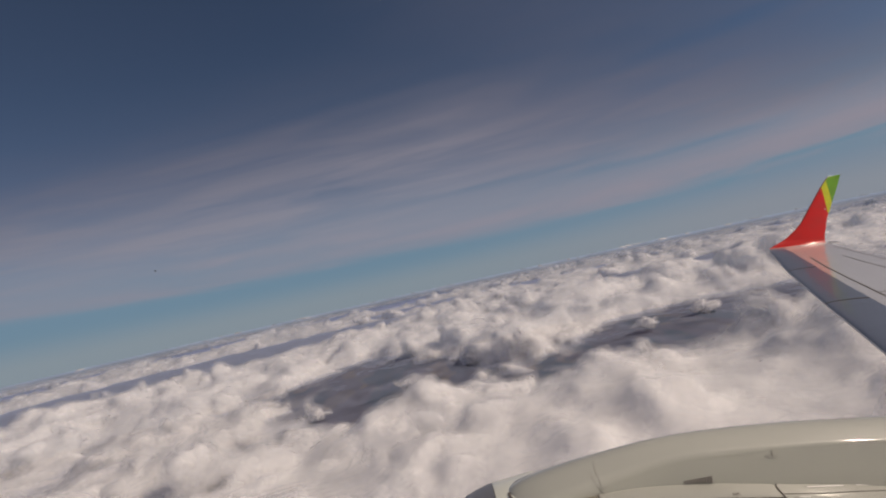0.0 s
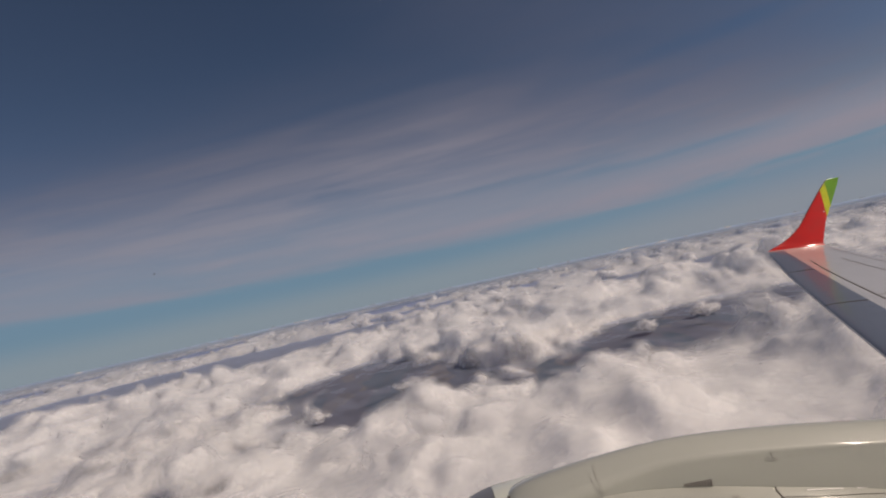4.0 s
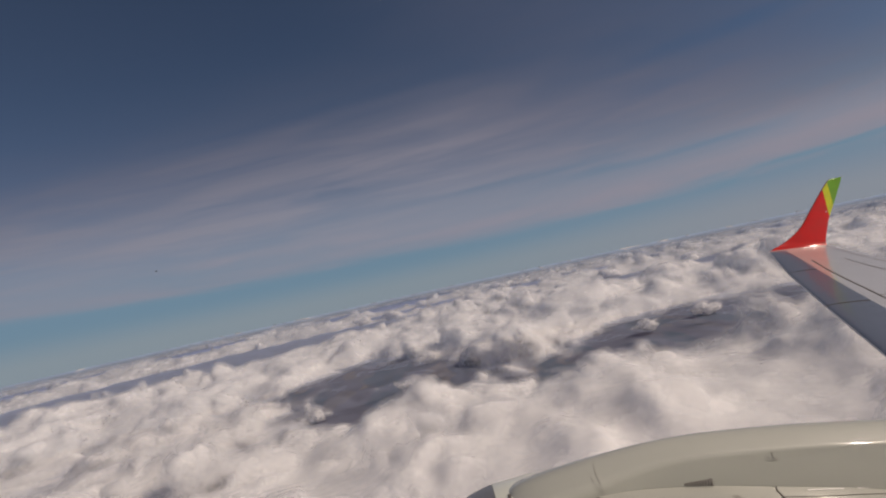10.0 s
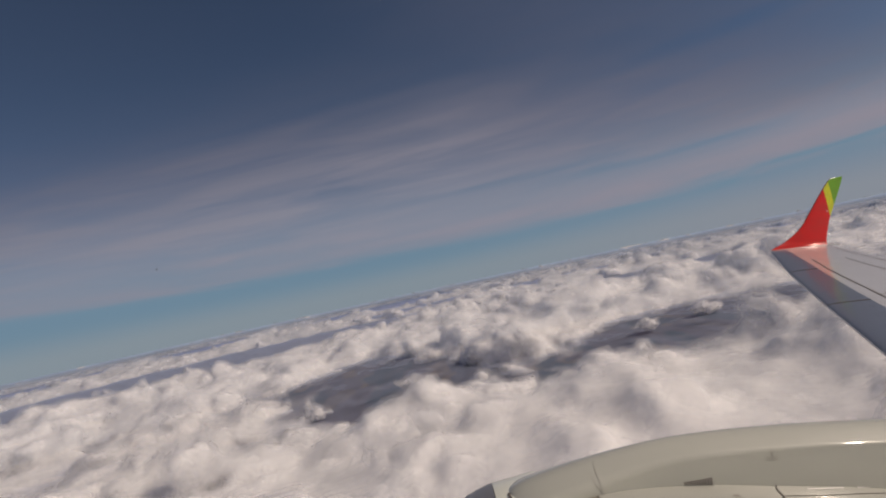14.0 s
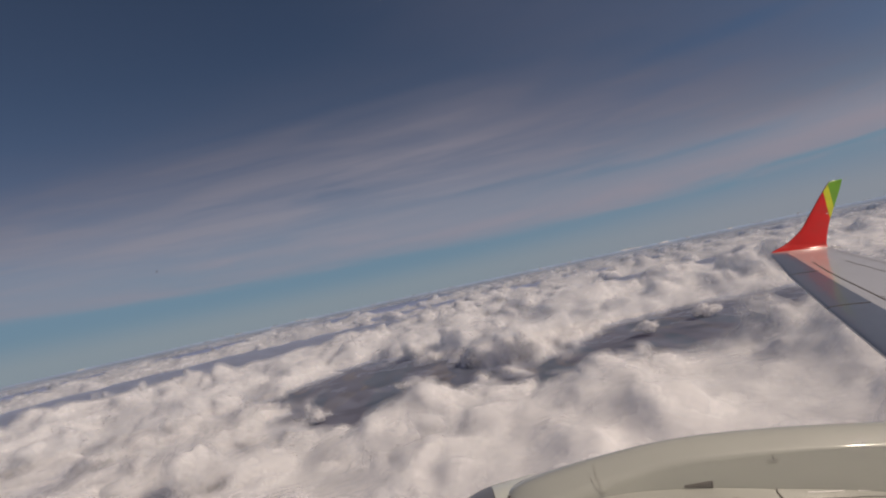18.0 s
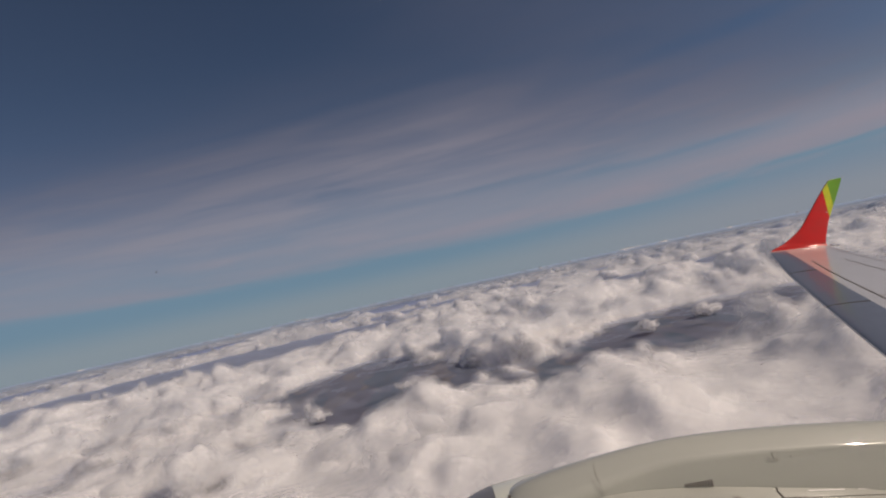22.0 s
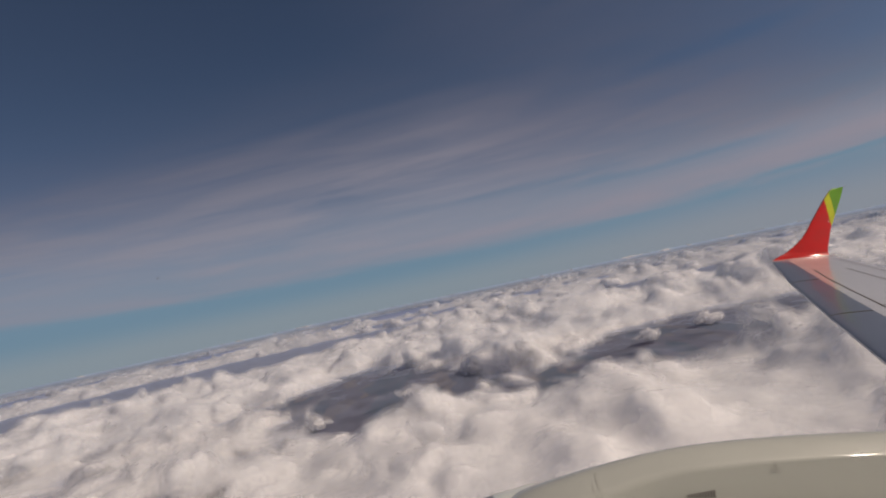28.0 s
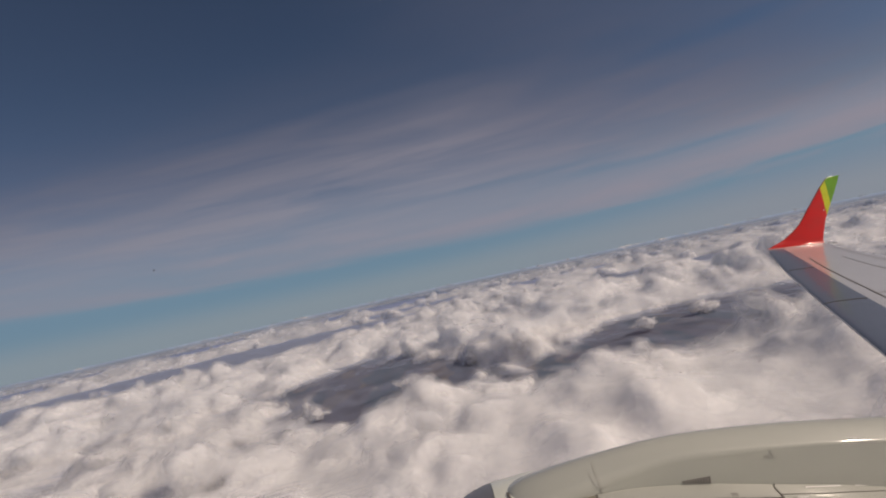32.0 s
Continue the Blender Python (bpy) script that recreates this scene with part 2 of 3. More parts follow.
def land_material():
    m, n, p = material("land", 0.95)
    g = n.add("ShaderNodeNewGeometry").outputs["Position"]
    s = n.add("ShaderNodeMapping")
    s.inputs["Scale"].default_value = (1.1, 0.34, 1.0)
    n.tie(g, s.inputs["Vector"])
    bent = n.add("ShaderNodeVectorMath", operation="MULTIPLY_ADD")
    wave = n.add("ShaderNodeTexNoise", Scale=0.03, Detail=4.0)
    n.tie(g, wave.inputs["Vector"])
    n.tie(wave.outputs["Color"], bent.inputs[0])
    bent.inputs[1].default_value = (26, 26, 0)
    n.tie(s.outputs[0], bent.inputs[2])
    v = n.add("ShaderNodeTexVoronoi", Scale=0.034)
    n.tie(bent.outputs[0], v.inputs["Vector"])
    field = n.add("ShaderNodeSeparateColor")
    n.tie(v.outputs["Color"], field.inputs[0])
    # field colours carry painted haze: lightened and shifted towards blue-violet
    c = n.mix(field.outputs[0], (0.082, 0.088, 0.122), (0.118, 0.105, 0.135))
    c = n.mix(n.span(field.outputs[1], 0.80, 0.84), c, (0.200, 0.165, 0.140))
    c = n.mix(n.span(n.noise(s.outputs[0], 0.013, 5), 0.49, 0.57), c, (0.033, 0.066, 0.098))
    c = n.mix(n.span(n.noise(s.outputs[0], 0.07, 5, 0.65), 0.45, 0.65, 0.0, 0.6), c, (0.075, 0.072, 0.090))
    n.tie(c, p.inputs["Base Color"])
    p.inputs["Specular IOR Level"].default_value = 0.1
    return m


LAND = land_material()


def glass_material():
    """A clean thin pane: clear, with a faint mirror gloss."""
    m = bpy.data.materials.new("window_glass")
    m.use_nodes = True
    n = Net(m.node_tree)
    mixed, gloss = n.add("ShaderNodeMixShader", Fac=0.02), n.add("ShaderNodeBsdfGlossy", Roughness=0.0)
    clear = n.add("ShaderNodeBsdfTransparent")
    clear.inputs[0].default_value = (0.99, 0.985, 0.985, 1)
    n.tie(clear.outputs[0], mixed.inputs[1])
    n.tie(gloss.outputs[0], mixed.inputs[2])
    n.tie(mixed.outputs[0], n.add("ShaderNodeOutputMaterial").inputs["Surface"])
    return m


GLASS = glass_material()


# ------------------------------------------------------------------ mesh helpers
def mesh_of(name, verts, faces, mat, smooth=True):
    me = bpy.data.meshes.new(name)
    me.from_pydata([tuple(v) for v in verts], [], [tuple(f) for f in faces])
    me.materials.append(mat)
    if smooth:
        me.shade_smooth()
    me.update()
    return me


def part(name, verts, faces, mat, parent, label="", smooth=True, sharp=None):
    ob = new(name, mesh_of(name, verts, faces, mat, smooth))
    if sharp:
        ob.data.set_sharp_from_angle(angle=radians(sharp))
    ob.parent = parent
    if label:
        ob["label"] = label
    return ob


def loft(rings, closed=True, caps=True):
    """Verts and faces of a skin over rings of equal length."""
    n = len(rings[0])
    verts = [v for r in rings for v in r]
    faces = []
    for i in range(len(rings) - 1):
        for j in range(n if closed else n - 1):
            k = (j + 1) % n
            faces.append((i * n + j, i * n + k, (i + 1) * n + k, (i + 1) * n + j))
    if caps and closed:
        faces += [tuple(range(n))[::-1], tuple(range((len(rings) - 1) * n, len(rings) * n))]
    return verts, faces


def box(x0, x1, y0, y1, z0, z1):
    v = [(x, y, z) for x in (x0, x1) for y in (y0, y1) for z in (z0, z1)]
    return v, [(0, 1, 3, 2), (4, 6, 7, 5), (0, 4, 5, 1), (2, 3, 7, 6), (0, 2, 6, 4), (1, 5, 7, 3)]


def lerp(table, x):
    """Straight lines between rows of (key, values...)."""
    a = np.array(table, float)
    a = a[np.argsort(a[:, 0])]
    return [float(np.interp(x, a[:, 0], a[:, i])) for i in range(1, a.shape[1])]


# ------------------------------------------------------------------ the aircraft
plane = new("airplane")
plane.matrix_world = AIR
tagged(plane, "white airliner with a grey wing and red winglet, climbing above clouds", "airplane")

# leading and trailing edge by distance out from the seat: out, x, z
LEAD = [(-0.6, 1.25, -1.32), (2.5, 2.80, -1.07), (4.48, 3.83, -0.913), (6.5, 4.86, -0.757), (9.58, 6.43, -0.49), (11.6, 7.46, -0.22), (12.8, 8.09, -0.07)]
TRAIL = [(-0.6, 7.0, -1.25), (4.0, 7.1, -0.87), (6.5, 7.78, -0.57), (10.3, 8.80, -0.19), (11.8, 9.21, -0.03), (12.8, 9.50, 0.10)]


def foil(c, upper):
    """Thickness at chord fraction c, in chords."""
    t = 0.115 if upper else -0.055
    return t * 2.6 * (0.2969 * math.sqrt(c) - 0.1260 * c - 0.3516 * c * c + 0.2843 * c ** 3 - 0.1015 * c ** 4) * 1.0


def wing_point(d, c, lift=0.0, upper=True):
    lx, lz = lerp(LEAD, d)
    tx, tz = lerp(TRAIL, d)
    ch = tx - lx
    slim = min(1.0, max(0.45, (13.6 - d) / 2.0))
    return Vector((lx + c * ch, d, lz + c * (tz - lz) + foil(c, upper) * ch * slim * 0.55 + lift))


def wing_ring(d, c0=0.0, c1=1.0, lift=0.0, n=14):
    cs = [c0 + (c1 - c0) * (1 - math.cos(math.pi * i / n)) / 2 for i in range(n + 1)]
    top = [wing_point(d, c, lift) for c in cs]
    low = [wing_point(d, c, -lift, False) for c in cs[::-1]]
    return top + [p - Vector((0, 0, 0.004)) for p in low]


wing = part("wing", *loft([wing_ring(d) for d in np.linspace(-0.6, 12.8, 30)]), GREY, plane, "glossy light grey swept wing", sharp=50)


def slat(d0, d1):
    rings = []
    for d in np.linspace(d0, d1, 10):
        back_at = lerp([(5.0, 0.175), (7.64, 0.20), (9.9, 0.24), (13, 0.24)], d)[0]
        cs = [back_at * (1 - i / 10) ** 1.6 for i in range(11)]
        out = [wing_point(d, c, 0.012) + Vector((-0.012 * (1 - c / back_at), 0, 0)) for c in cs]
        out += [wing_point(d, c, -0.008, False) + Vector((-0.012 * (1 - c / back_at), 0, 0)) for c in cs[::-1]]
        rings.append(out)
    return loft(rings)


for a, b in ((1.6, 3.6), (3.62, 6.585), (6.61, 9.64), (9.665, 12.5)):
    piece = part("slat", *slat(a, b), SLAT, wing, "dull blue-grey metal leading-edge slat", sharp=50)
    nose = []
    for d in np.linspace(a + 0.01, b - 0.01, 12):
        p = wing_point(d, 0.0, 0.0) + Vector((-0.014, 0, 0))
        nose.append([p + Vector((0.004 * math.cos(t) - 0.002, 0, 0.012 * math.sin(t))) for t in np.linspace(0, 2 * math.pi, 8, endpoint=False)])
    part("bare_edge", *loft(nose), EDGE, piece, "polished bare metal leading edge")


def groove(name, pts, width, label="", lift=0.004):
    """A dark seal that lies on the wing's upper skin: rows of (out, chord fraction)."""
    d, c = zip(*pts)
    line = []
    for k in np.linspace(0, len(pts) - 1, 24):
        line.append((np.interp(k, range(len(d)), d), np.interp(k, range(len(c)), c)))
    rings = []
    for dd, cc in line:
        ch = lerp(TRAIL, dd)[0] - lerp(LEAD, dd)[0]
        h = width / 2 / ch
        a, b = wing_point(dd, cc - h, lift), wing_point(dd, cc + h, lift)
        rings.append([a, b, b - Vector((0, 0, 0.01)), a - Vector((0, 0, 0.01))])
    return part(name, *loft(rings), SEAM, wing, label, smooth=False)


groove("spoiler_seal", [(10.75, 0.34), (8.35, 0.29), (6.66, 0.27), (5.0, 0.27)], 0.026, "dark rubber seal line")
groove("aileron_hinge", [(10.64, 0.67), (9.02, 0.68), (7.5, 0.68)], 0.014)
groove("aileron_tab_line", [(12.09, 0.92), (9.93, 0.90), (8.5, 0.90)], 0.010)
for d, c in ((6.598, 0.185), (9.653, 0.235)):
    pts = [(wing_point(d + 0.02 * (q / c), q, 0.016) + Vector((-0.012 * (1 - q / c), 0, 0)), Vector((0, 0, 1))) for q in np.linspace(0.004, c, 12)]
    rings = [[p + Vector((0, -0.013, 0)), p + Vector((0, 0.013, 0)), p + Vector((0, 0.013, -0.01)), p + Vector((0, -0.013, -0.01))] for p, n in pts]
    part("slat_joint", *loft(rings), SEAM, wing, smooth=False)
groove("panel_line", [(6.95, 0.27), (6.98, 0.33)], 0.04)
groove("panel_line", [(12.55, 0.45), (12.55, 0.99)], 0.02)
# trailing-edge tip light with its glass
for k, (dx, ln) in enumerate(((0.02, 0.20), (0.16, 0.12))):
    p0 = Vector((9.50 + dx, 12.72, 0.105))
    rings = [[p0 + Vector((ln * i / 6, 0.028 * r * math.cos(a), 0.028 * r * math.sin(a))) for a in np.linspace(0, 2 * math.pi, 10, endpoint=False)]
             for i, r in enumerate((0.4, 0.9, 1, 1, 0.9, 0.6, 0.15))]
    part("tip_fairing", *loft(rings), STEEL, wing, "polished metal fairing")

# winglet: rows of leading x, z, trailing x, z, out, thickness, lean of the skin
WINGLET = [
    (8.09, -0.07, 9.50, 0.10, 12.80, 0.055, 0.0), (8.23, 0.01, 9.52, 0.11, 12.83, 0.08, 14),
    (8.44, 0.11, 9.53, 0.17, 12.87, 0.08, 34), (8.68, 0.28, 9.55, 0.25, 12.90, 0.065, 54),
    (8.97, 0.545, 9.62, 0.455, 12.96, 0.046, 70), (9.205, 0.875, 9.71, 0.71, 13.03, 0.042, 76),
    (9.43, 1.20, 9.835, 0.95, 13.10, 0.038, 78), (9.665, 1.52, 10.0, 1.28, 13.18, 0.034, 79),
    (9.885, 1.76, 10.18, 1.66, 13.27, 0.028, 80), (9.995, 1.80, 10.24, 1.845, 13.30, 0.012, 80)]


def winglet_ring(row):
    lx, lz, tx, tz, d, th, lean = row
    nrm = Vector((0, -math.sin(radians(lean)), math.cos(radians(lean))))
    a, b = Vector((lx, d, lz)), Vector((tx, d, tz))
    cs = [(1 - math.cos(math.pi * i / 10)) / 2 for i in range(11)]
    prof = [2.2 * (0.55 * math.sqrt(c) - 0.25 * c - 0.3 * c * c) for c in cs]
    return [a.lerp(b, c) + nrm * th * f for c, f in zip(cs, prof)] + [a.lerp(b, c) - nrm * (th * f + 0.003) for c, f in zip(cs[::-1], prof[::-1])]


def smooth_rows(rows, n):
    """A smooth curve through the rows."""
    a = np.array(rows, float)
    out = []
    for k in np.linspace(0, len(rows) - 1, n):
        i = min(int(k), len(rows) - 2)
        t = k - i
        p = [a[max(0, min(len(rows) - 1, i + j))] for j in (-1, 0, 1, 2)]
        out.append(0.5 * (2 * p[1] + (p[2] - p[0]) * t + (2 * p[0] - 5 * p[1] + 4 * p[2] - p[3]) * t * t + (3 * p[1] - p[0] - 3 * p[2] + p[3]) * t ** 3))
    return out


winglet = part("winglet", *loft([winglet_ring(r) for r in smooth_rows(WINGLET, 40)]), LIVERY, plane, "curved red winglet with yellow band and green tip", sharp=60)

rim = []
for row in smooth_rows(WINGLET, 40)[3:-2]:
    p = Vector((row[0], row[4], row[1]))
    rim.append([p + Vector((0.014 * math.cos(t), 0.012 * math.sin(t), 0.004 * math.cos(t))) for t in np.linspace(0, 2 * math.pi, 8, endpoint=False)])
part("leading_edge", *loft(rim), MAROON, winglet, "dark worn leading edge")
c = Vector((9.62, 12.985, 0.93))
part("fastener", *loft([[c + Vector((r * math.cos(a), -h, r * math.sin(a))) for a in np.linspace(0, 2 * math.pi, 10, endpoint=False)] for r, h in ((0.016, 0.0), (0.016, 0.012), (0.008, 0.016))]), WHITE, winglet)

wick = [[Vector((10.225 + 0.14 * k, 13.30, 1.835 + 0.05 * k)) + Vector((0, 0.006 * (1 - 0.6 * k) * math.cos(a), 0.006 * (1 - 0.6 * k) * math.sin(a))) for a in np.linspace(0, 2 * math.pi, 6, endpoint=False)] for k in (0.0, 0.5, 1.0)]
part("static_wick", *loft(wick), MARK, winglet, "thin grey static wick at the tip")

# engine: a body of revolution under the pylon
OUT, AXIS = 2.98, -2.15


def revolve(profile, n=144):
    return [[Vector((x, OUT + r * math.sin(a), AXIS + r * math.cos(a))) for a in np.linspace(0, 2 * math.pi, n, endpoint=False)] for x, r in profile]


engine = part("engine_cowl", *loft(revolve([tuple(q) for q in smooth_rows([(0.302, 0.722), (0.35, 0.738), (0.45, 0.763), (0.6, 0.797), (1.0, 0.842), (1.5, 0.87), (2.2, 0.87), (3.0, 0.83), (3.8, 0.70), (4.1, 0.62)], 60)]), caps=False), WHITE, plane, "rounded white engine cowling")
part("inlet_lip", *loft(revolve([(0.46, 0.56), (0.30, 0.55), (0.19, 0.556), (0.132, 0.575), (0.112, 0.60), (0.122, 0.626), (0.155, 0.654), (0.205, 0.681), (0.255, 0.704), (0.299, 0.7215)]), caps=False), LIP, engine, "dark bare metal inlet lip")
part("inlet_barrel", *loft(revolve([(0.46, 0.60), (0.8, 0.62), (1.2, 0.64)]), caps=False), GRILLE, engine)
part("fan", *loft(revolve([(0.75, 0.02), (0.85, 0.12), (1.0, 0.20), (1.02, 0.60), (1.1, 0.62)])), GRILLE, engine)
part("exhaust", *loft(revolve([(4.0, 0.52), (4.6, 0.40), (5.0, 0.30), (5.4, 0.05)])), LIP, engine)

# pylon: x, half width, top, foot
PYLON = [(0.362, 0.05, -1.441, -1.47), (0.39, 0.14, -1.398, -1.52), (0.47, 0.205, -1.352, -1.52), (0.62, 0.232, -1.294, -1.52), (0.863, 0.205, -1.212, -1.5),
         (1.19, 0.17, -1.121, -1.45), (1.51, 0.17, -1.067, -1.45), (2.0, 0.17, -1.020, -1.45), (2.55, 0.17, -0.991, -1.4), (3.6, 0.17, -0.931, -1.4), (4.6, 0.16, -0.921, -1.4)]


def pylon_side(row):
    """The inboard half of a section, from crest to foot: rows of (half width, z). A roof-like crown, a shoulder, an upright flank."""
    x, wd, top, foot = row
    s = wd / 0.17
    tight = float(np.interp(x, (0.4, 1.0, 1.5, 1.9, 2.4), (0.085, 0.075, 0.055, 0.032, 0.022))) * s
    b, end = 0.05 * s, radians(80)
    steep = float(np.interp(x, (0.36, 0.6, 0.86, 1.15), (0.46, 0.49, 0.60, 0.727)))          # the crown flattens towards the nose
    reach = 0.145 * s - 0.45 * tight
    out = [(y, -(math.sqrt(y * y + b * b) - b) * steep) for y in np.linspace(0, reach, 20)]
    a0 = math.atan(steep * reach / math.sqrt(reach * reach + b * b))
    y0, z0 = out[-1]
    out += [(y0 + tight * (math.sin(a) - math.sin(a0)), z0 - tight * (math.cos(a0) - math.cos(a))) for a in np.linspace(a0, end, 21)[1:]]
    y0, z0 = out[-1]
    down = max(0.01, top + z0 - foot)
    out += [(y0 + t * down / math.tan(end), z0 - t * down) for t in np.linspace(0, 1, 9)[1:]]
    return [(y, top + 0.006 * s + z) for y, z in out]


def pylon_ring(row):
    half = pylon_side(row)
    return [Vector((row[0], OUT - y, z)) for y, z in half[::-1]] + [Vector((row[0], OUT + y, z)) for y, z in half[1:]]


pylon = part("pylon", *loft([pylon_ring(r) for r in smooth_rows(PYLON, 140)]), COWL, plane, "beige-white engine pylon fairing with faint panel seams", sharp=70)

DENSE = np.array(smooth_rows(PYLON, 300))


def pylon_spot(x, k, lift=0.0025):
    """A place on the pylon's skin: x along it, k from 0 at the inboard foot to 16 on the crest."""
    row = [x] + [np.interp(x, DENSE[:, 0], DENSE[:, c]) for c in range(1, 4)]
    ys, zs = zip(*pylon_side(row)[::-1])

    def at(q):
        z = row[3] + (row[2] - row[3]) * abs(math.sin(math.pi * q / 32)) ** 0.62
        return Vector((x, OUT - float(np.interp(z, zs, ys)), z))

    tangent = at(k + 0.2) - at(k - 0.2)
    nrm = Vector((0, -tangent.z, tangent.y)).normalized()
    return at(k) + nrm * lift, nrm


def ribbon(name, spots, width, mat, parent, label=""):
    """A thin strip along spots on a skin: rows of (place, normal)."""
    rings = []
    for i, (p, n) in enumerate(spots):
        a, z = spots[max(0, i - 1)][0], spots[min(len(spots) - 1, i + 1)][0]
        side = (z - a).cross(n).normalized() * (width[i] if isinstance(width, tuple) else width) / 2
        rings.append([p + side, p - side, p - side - n * 0.004, p + side - n * 0.004])
    return part(name, *loft(rings), mat, parent, label, smooth=False)


def between(rows, n, fn):
    a = np.array(rows, float)
    return [fn(*[np.interp(t, np.arange(len(a)), a[:, c]) for c in range(2)]) for t in np.linspace(0, len(a) - 1, n)]


def cowl_spot(x, a, lift=0.006):
    """A place on the engine cowl: x along it, a the angle from the top."""
    r = float(np.interp(x, (0.302, 0.35, 0.45, 0.6, 1.0, 1.5, 2.2, 3.0), (0.722, 0.738, 0.763, 0.797, 0.842, 0.87, 0.87, 0.83)))
    n = Vector((0, math.sin(a), math.cos(a)))
    return Vector((x, OUT, AXIS)) + n * (r + lift), n


ribbon("panel_seam", between([(0.852, 15.2), (0.845, 10), (0.862, 5.4)], 14, pylon_spot), 0.002, FAINT, pylon)
ribbon("panel_seam", between([(0.815, 9.8), (0.83, 7), (0.87, 4.2)], 10, pylon_spot), 0.002, FAINT, pylon)
ribbon("panel_seam", between([(0.862, 5.4), (0.885, 5.5)], 3, pylon_spot), 0.0025, MARK, pylon)
for x, k in ((1.27, 6.3), (1.496, 7.25), (1.56, 7.2), (1.626, 7.25), (1.70, 7.25), (1.904, 7.15), (2.009, 7.35), (2.301, 7.35), (1.05, 5.6), (0.95, 6.4), (0.72, 9.0)):
    c, n = pylon_spot(x, k, 0.001)
    u = n.orthogonal().normalized()
    v = n.cross(u)
    ring = [[c + (u * math.cos(t) + v * math.sin(t)) * r + n * h for t in np.linspace(0, 2 * math.pi, 8, endpoint=False)] for r, h in ((0.0045, 0.0), (0.0045, 0.001), (0.003, 0.0015))]
    part("fastener", *loft(ring), FAINT, pylon)
# a small worn placard with its pointer
ribbon("placard", between([(1.768, 6.9), (1.832, 6.8)], 3, pylon_spot), 0.003, FAINT, pylon)
ribbon("placard", between([(1.768, 6.35), (1.832, 6.3)], 3, pylon_spot), 0.003, FAINT, pylon)
ribbon("placard", between([(1.798, 8.6), (1.808, 7.0)], 3, pylon_spot), 0.002, FAINT, pylon)
# air outlet: a dark tapered recess with upright vanes
grille = ribbon("vent_grille", [pylon_spot(1.314, 2.93, 0.001), pylon_spot(1.395, 3.04, 0.001), pylon_spot(1.470, 3.16, 0.001)], (0.014, 0.026, 0.039), GRILLE, pylon, "dark louvred air outlet")
for i in range(11):
    x = 1.318 + 0.0148 * i
    lo, hi = 2.80 - 0.010 * i, 3.02 + 0.052 * i
    ribbon("vane", between([(x, lo), (x, hi)], 4, lambda x, k: pylon_spot(x, k, 0.006)), 0.0055, MARK, grille)
# the sill between the pylon's foot and the engine cowl: grey panels with dark joints and glints painted as bright
# strips
def sill(name, rows, label):
    """A panel that lies on the cowl: rows of (x, upper angle, lower angle)."""
    rings = []
    for x, hi, lo in rows:
        over = [cowl_spot(x, a, 0.008)[0] for a in np.linspace(hi, lo, 8)]
        rings.append(over + [cowl_spot(x, a, -0.012)[0] for a in np.linspace(lo, hi, 8)])
    return part(name, *loft(rings), SILL, engine, label, sharp=40)


sill("sill_panel", [(x, -0.16, np.interp(x, (0.84, 1.18, 1.39, 1.795), (-0.325, -0.325, -0.317, -0.316))) for x in np.linspace(0.842, 1.786, 24)], "beige-grey sill panel at the pylon's foot")
sill("sill_panel", [(x, -0.15, np.interp(x, (1.81, 1.96, 2.11, 2.325, 2.9), (-0.365, -0.36, -0.355, -0.34, -0.33))) for x in np.linspace(1.80, 2.9, 24)], "beige-grey sill panel with bright worn edges")


def over_sill(x, a):
    return cowl_spot(x, a, 0.0105)


# dark seam at the nose, then a painted shadow band along the foot
ribbon("nose_seam", between([(0.378, -0.03), (0.378, -0.085), (0.388, -0.135), (0.41, -0.172), (0.45, -0.205)], 20, cowl_spot), 0.016, SEAM, pylon, "black rubber seal round the pylon's nose")
ribbon("foot_shade", between([(0.405, -0.165), (0.46, -0.222), (0.535, -0.252), (0.655, -0.258), (0.75, -0.247), (0.838, -0.235)], 30, cowl_spot), 0.022, FOOT_SHADE, pylon, "dirty olive-grey seal along the pylon's foot")
ribbon("foot_seam", between([(0.405, -0.178), (0.46, -0.237), (0.535, -0.267), (0.655, -0.272), (0.75, -0.26), (0.838, -0.247)], 30, cowl_spot), 0.0045, SEAM, pylon)
ribbon("cowl_seam", between([(0.838, -0.215), (0.839, -0.31), (0.846, -0.36), (0.862, -0.6)], 16, over_sill), 0.003, SEAM, engine)
ribbon("cowl_seam", between([(0.845, -0.327), (1.18, -0.327), (1.39, -0.319), (1.595, -0.32), (1.795, -0.317)], 26, over_sill), 0.003, SEAM, engine)
ribbon("cowl_seam", between([(1.812, -0.19), (1.788, -0.24), (1.796, -0.32), (1.806, -0.372)], 14, over_sill), 0.0055, SEAM, engine)
ribbon("cowl_seam", between([(1.80, -0.29), (2.005, -0.285), (2.165, -0.275), (2.39, -0.252), (2.9, -0.24)], 20, over_sill), 0.0035, SEAM, engine)
ribbon("cowl_seam", between([(1.81, -0.366), (1.96, -0.361), (2.11, -0.356), (2.325, -0.341), (2.9, -0.331)], 20, over_sill), 0.0035, SEAM, engine)
for rows, wide in (([(1.96, -0.232), (2.05, -0.227), (2.16, -0.219)], 0.008), ([(2.24, -0.212), (2.35, -0.204)], 0.005), ([(1.80, -0.373), (1.86, -0.372)], 0.010), ([(1.95, -0.352), (2.03, -0.349)], 0.012), ([(1.87, -0.315), (1.93, -0.312)], 0.006)):
    ribbon("worn_edge", between(rows, 8, over_sill), wide, GLINT, engine, "bright bare metal where the paint is worn")
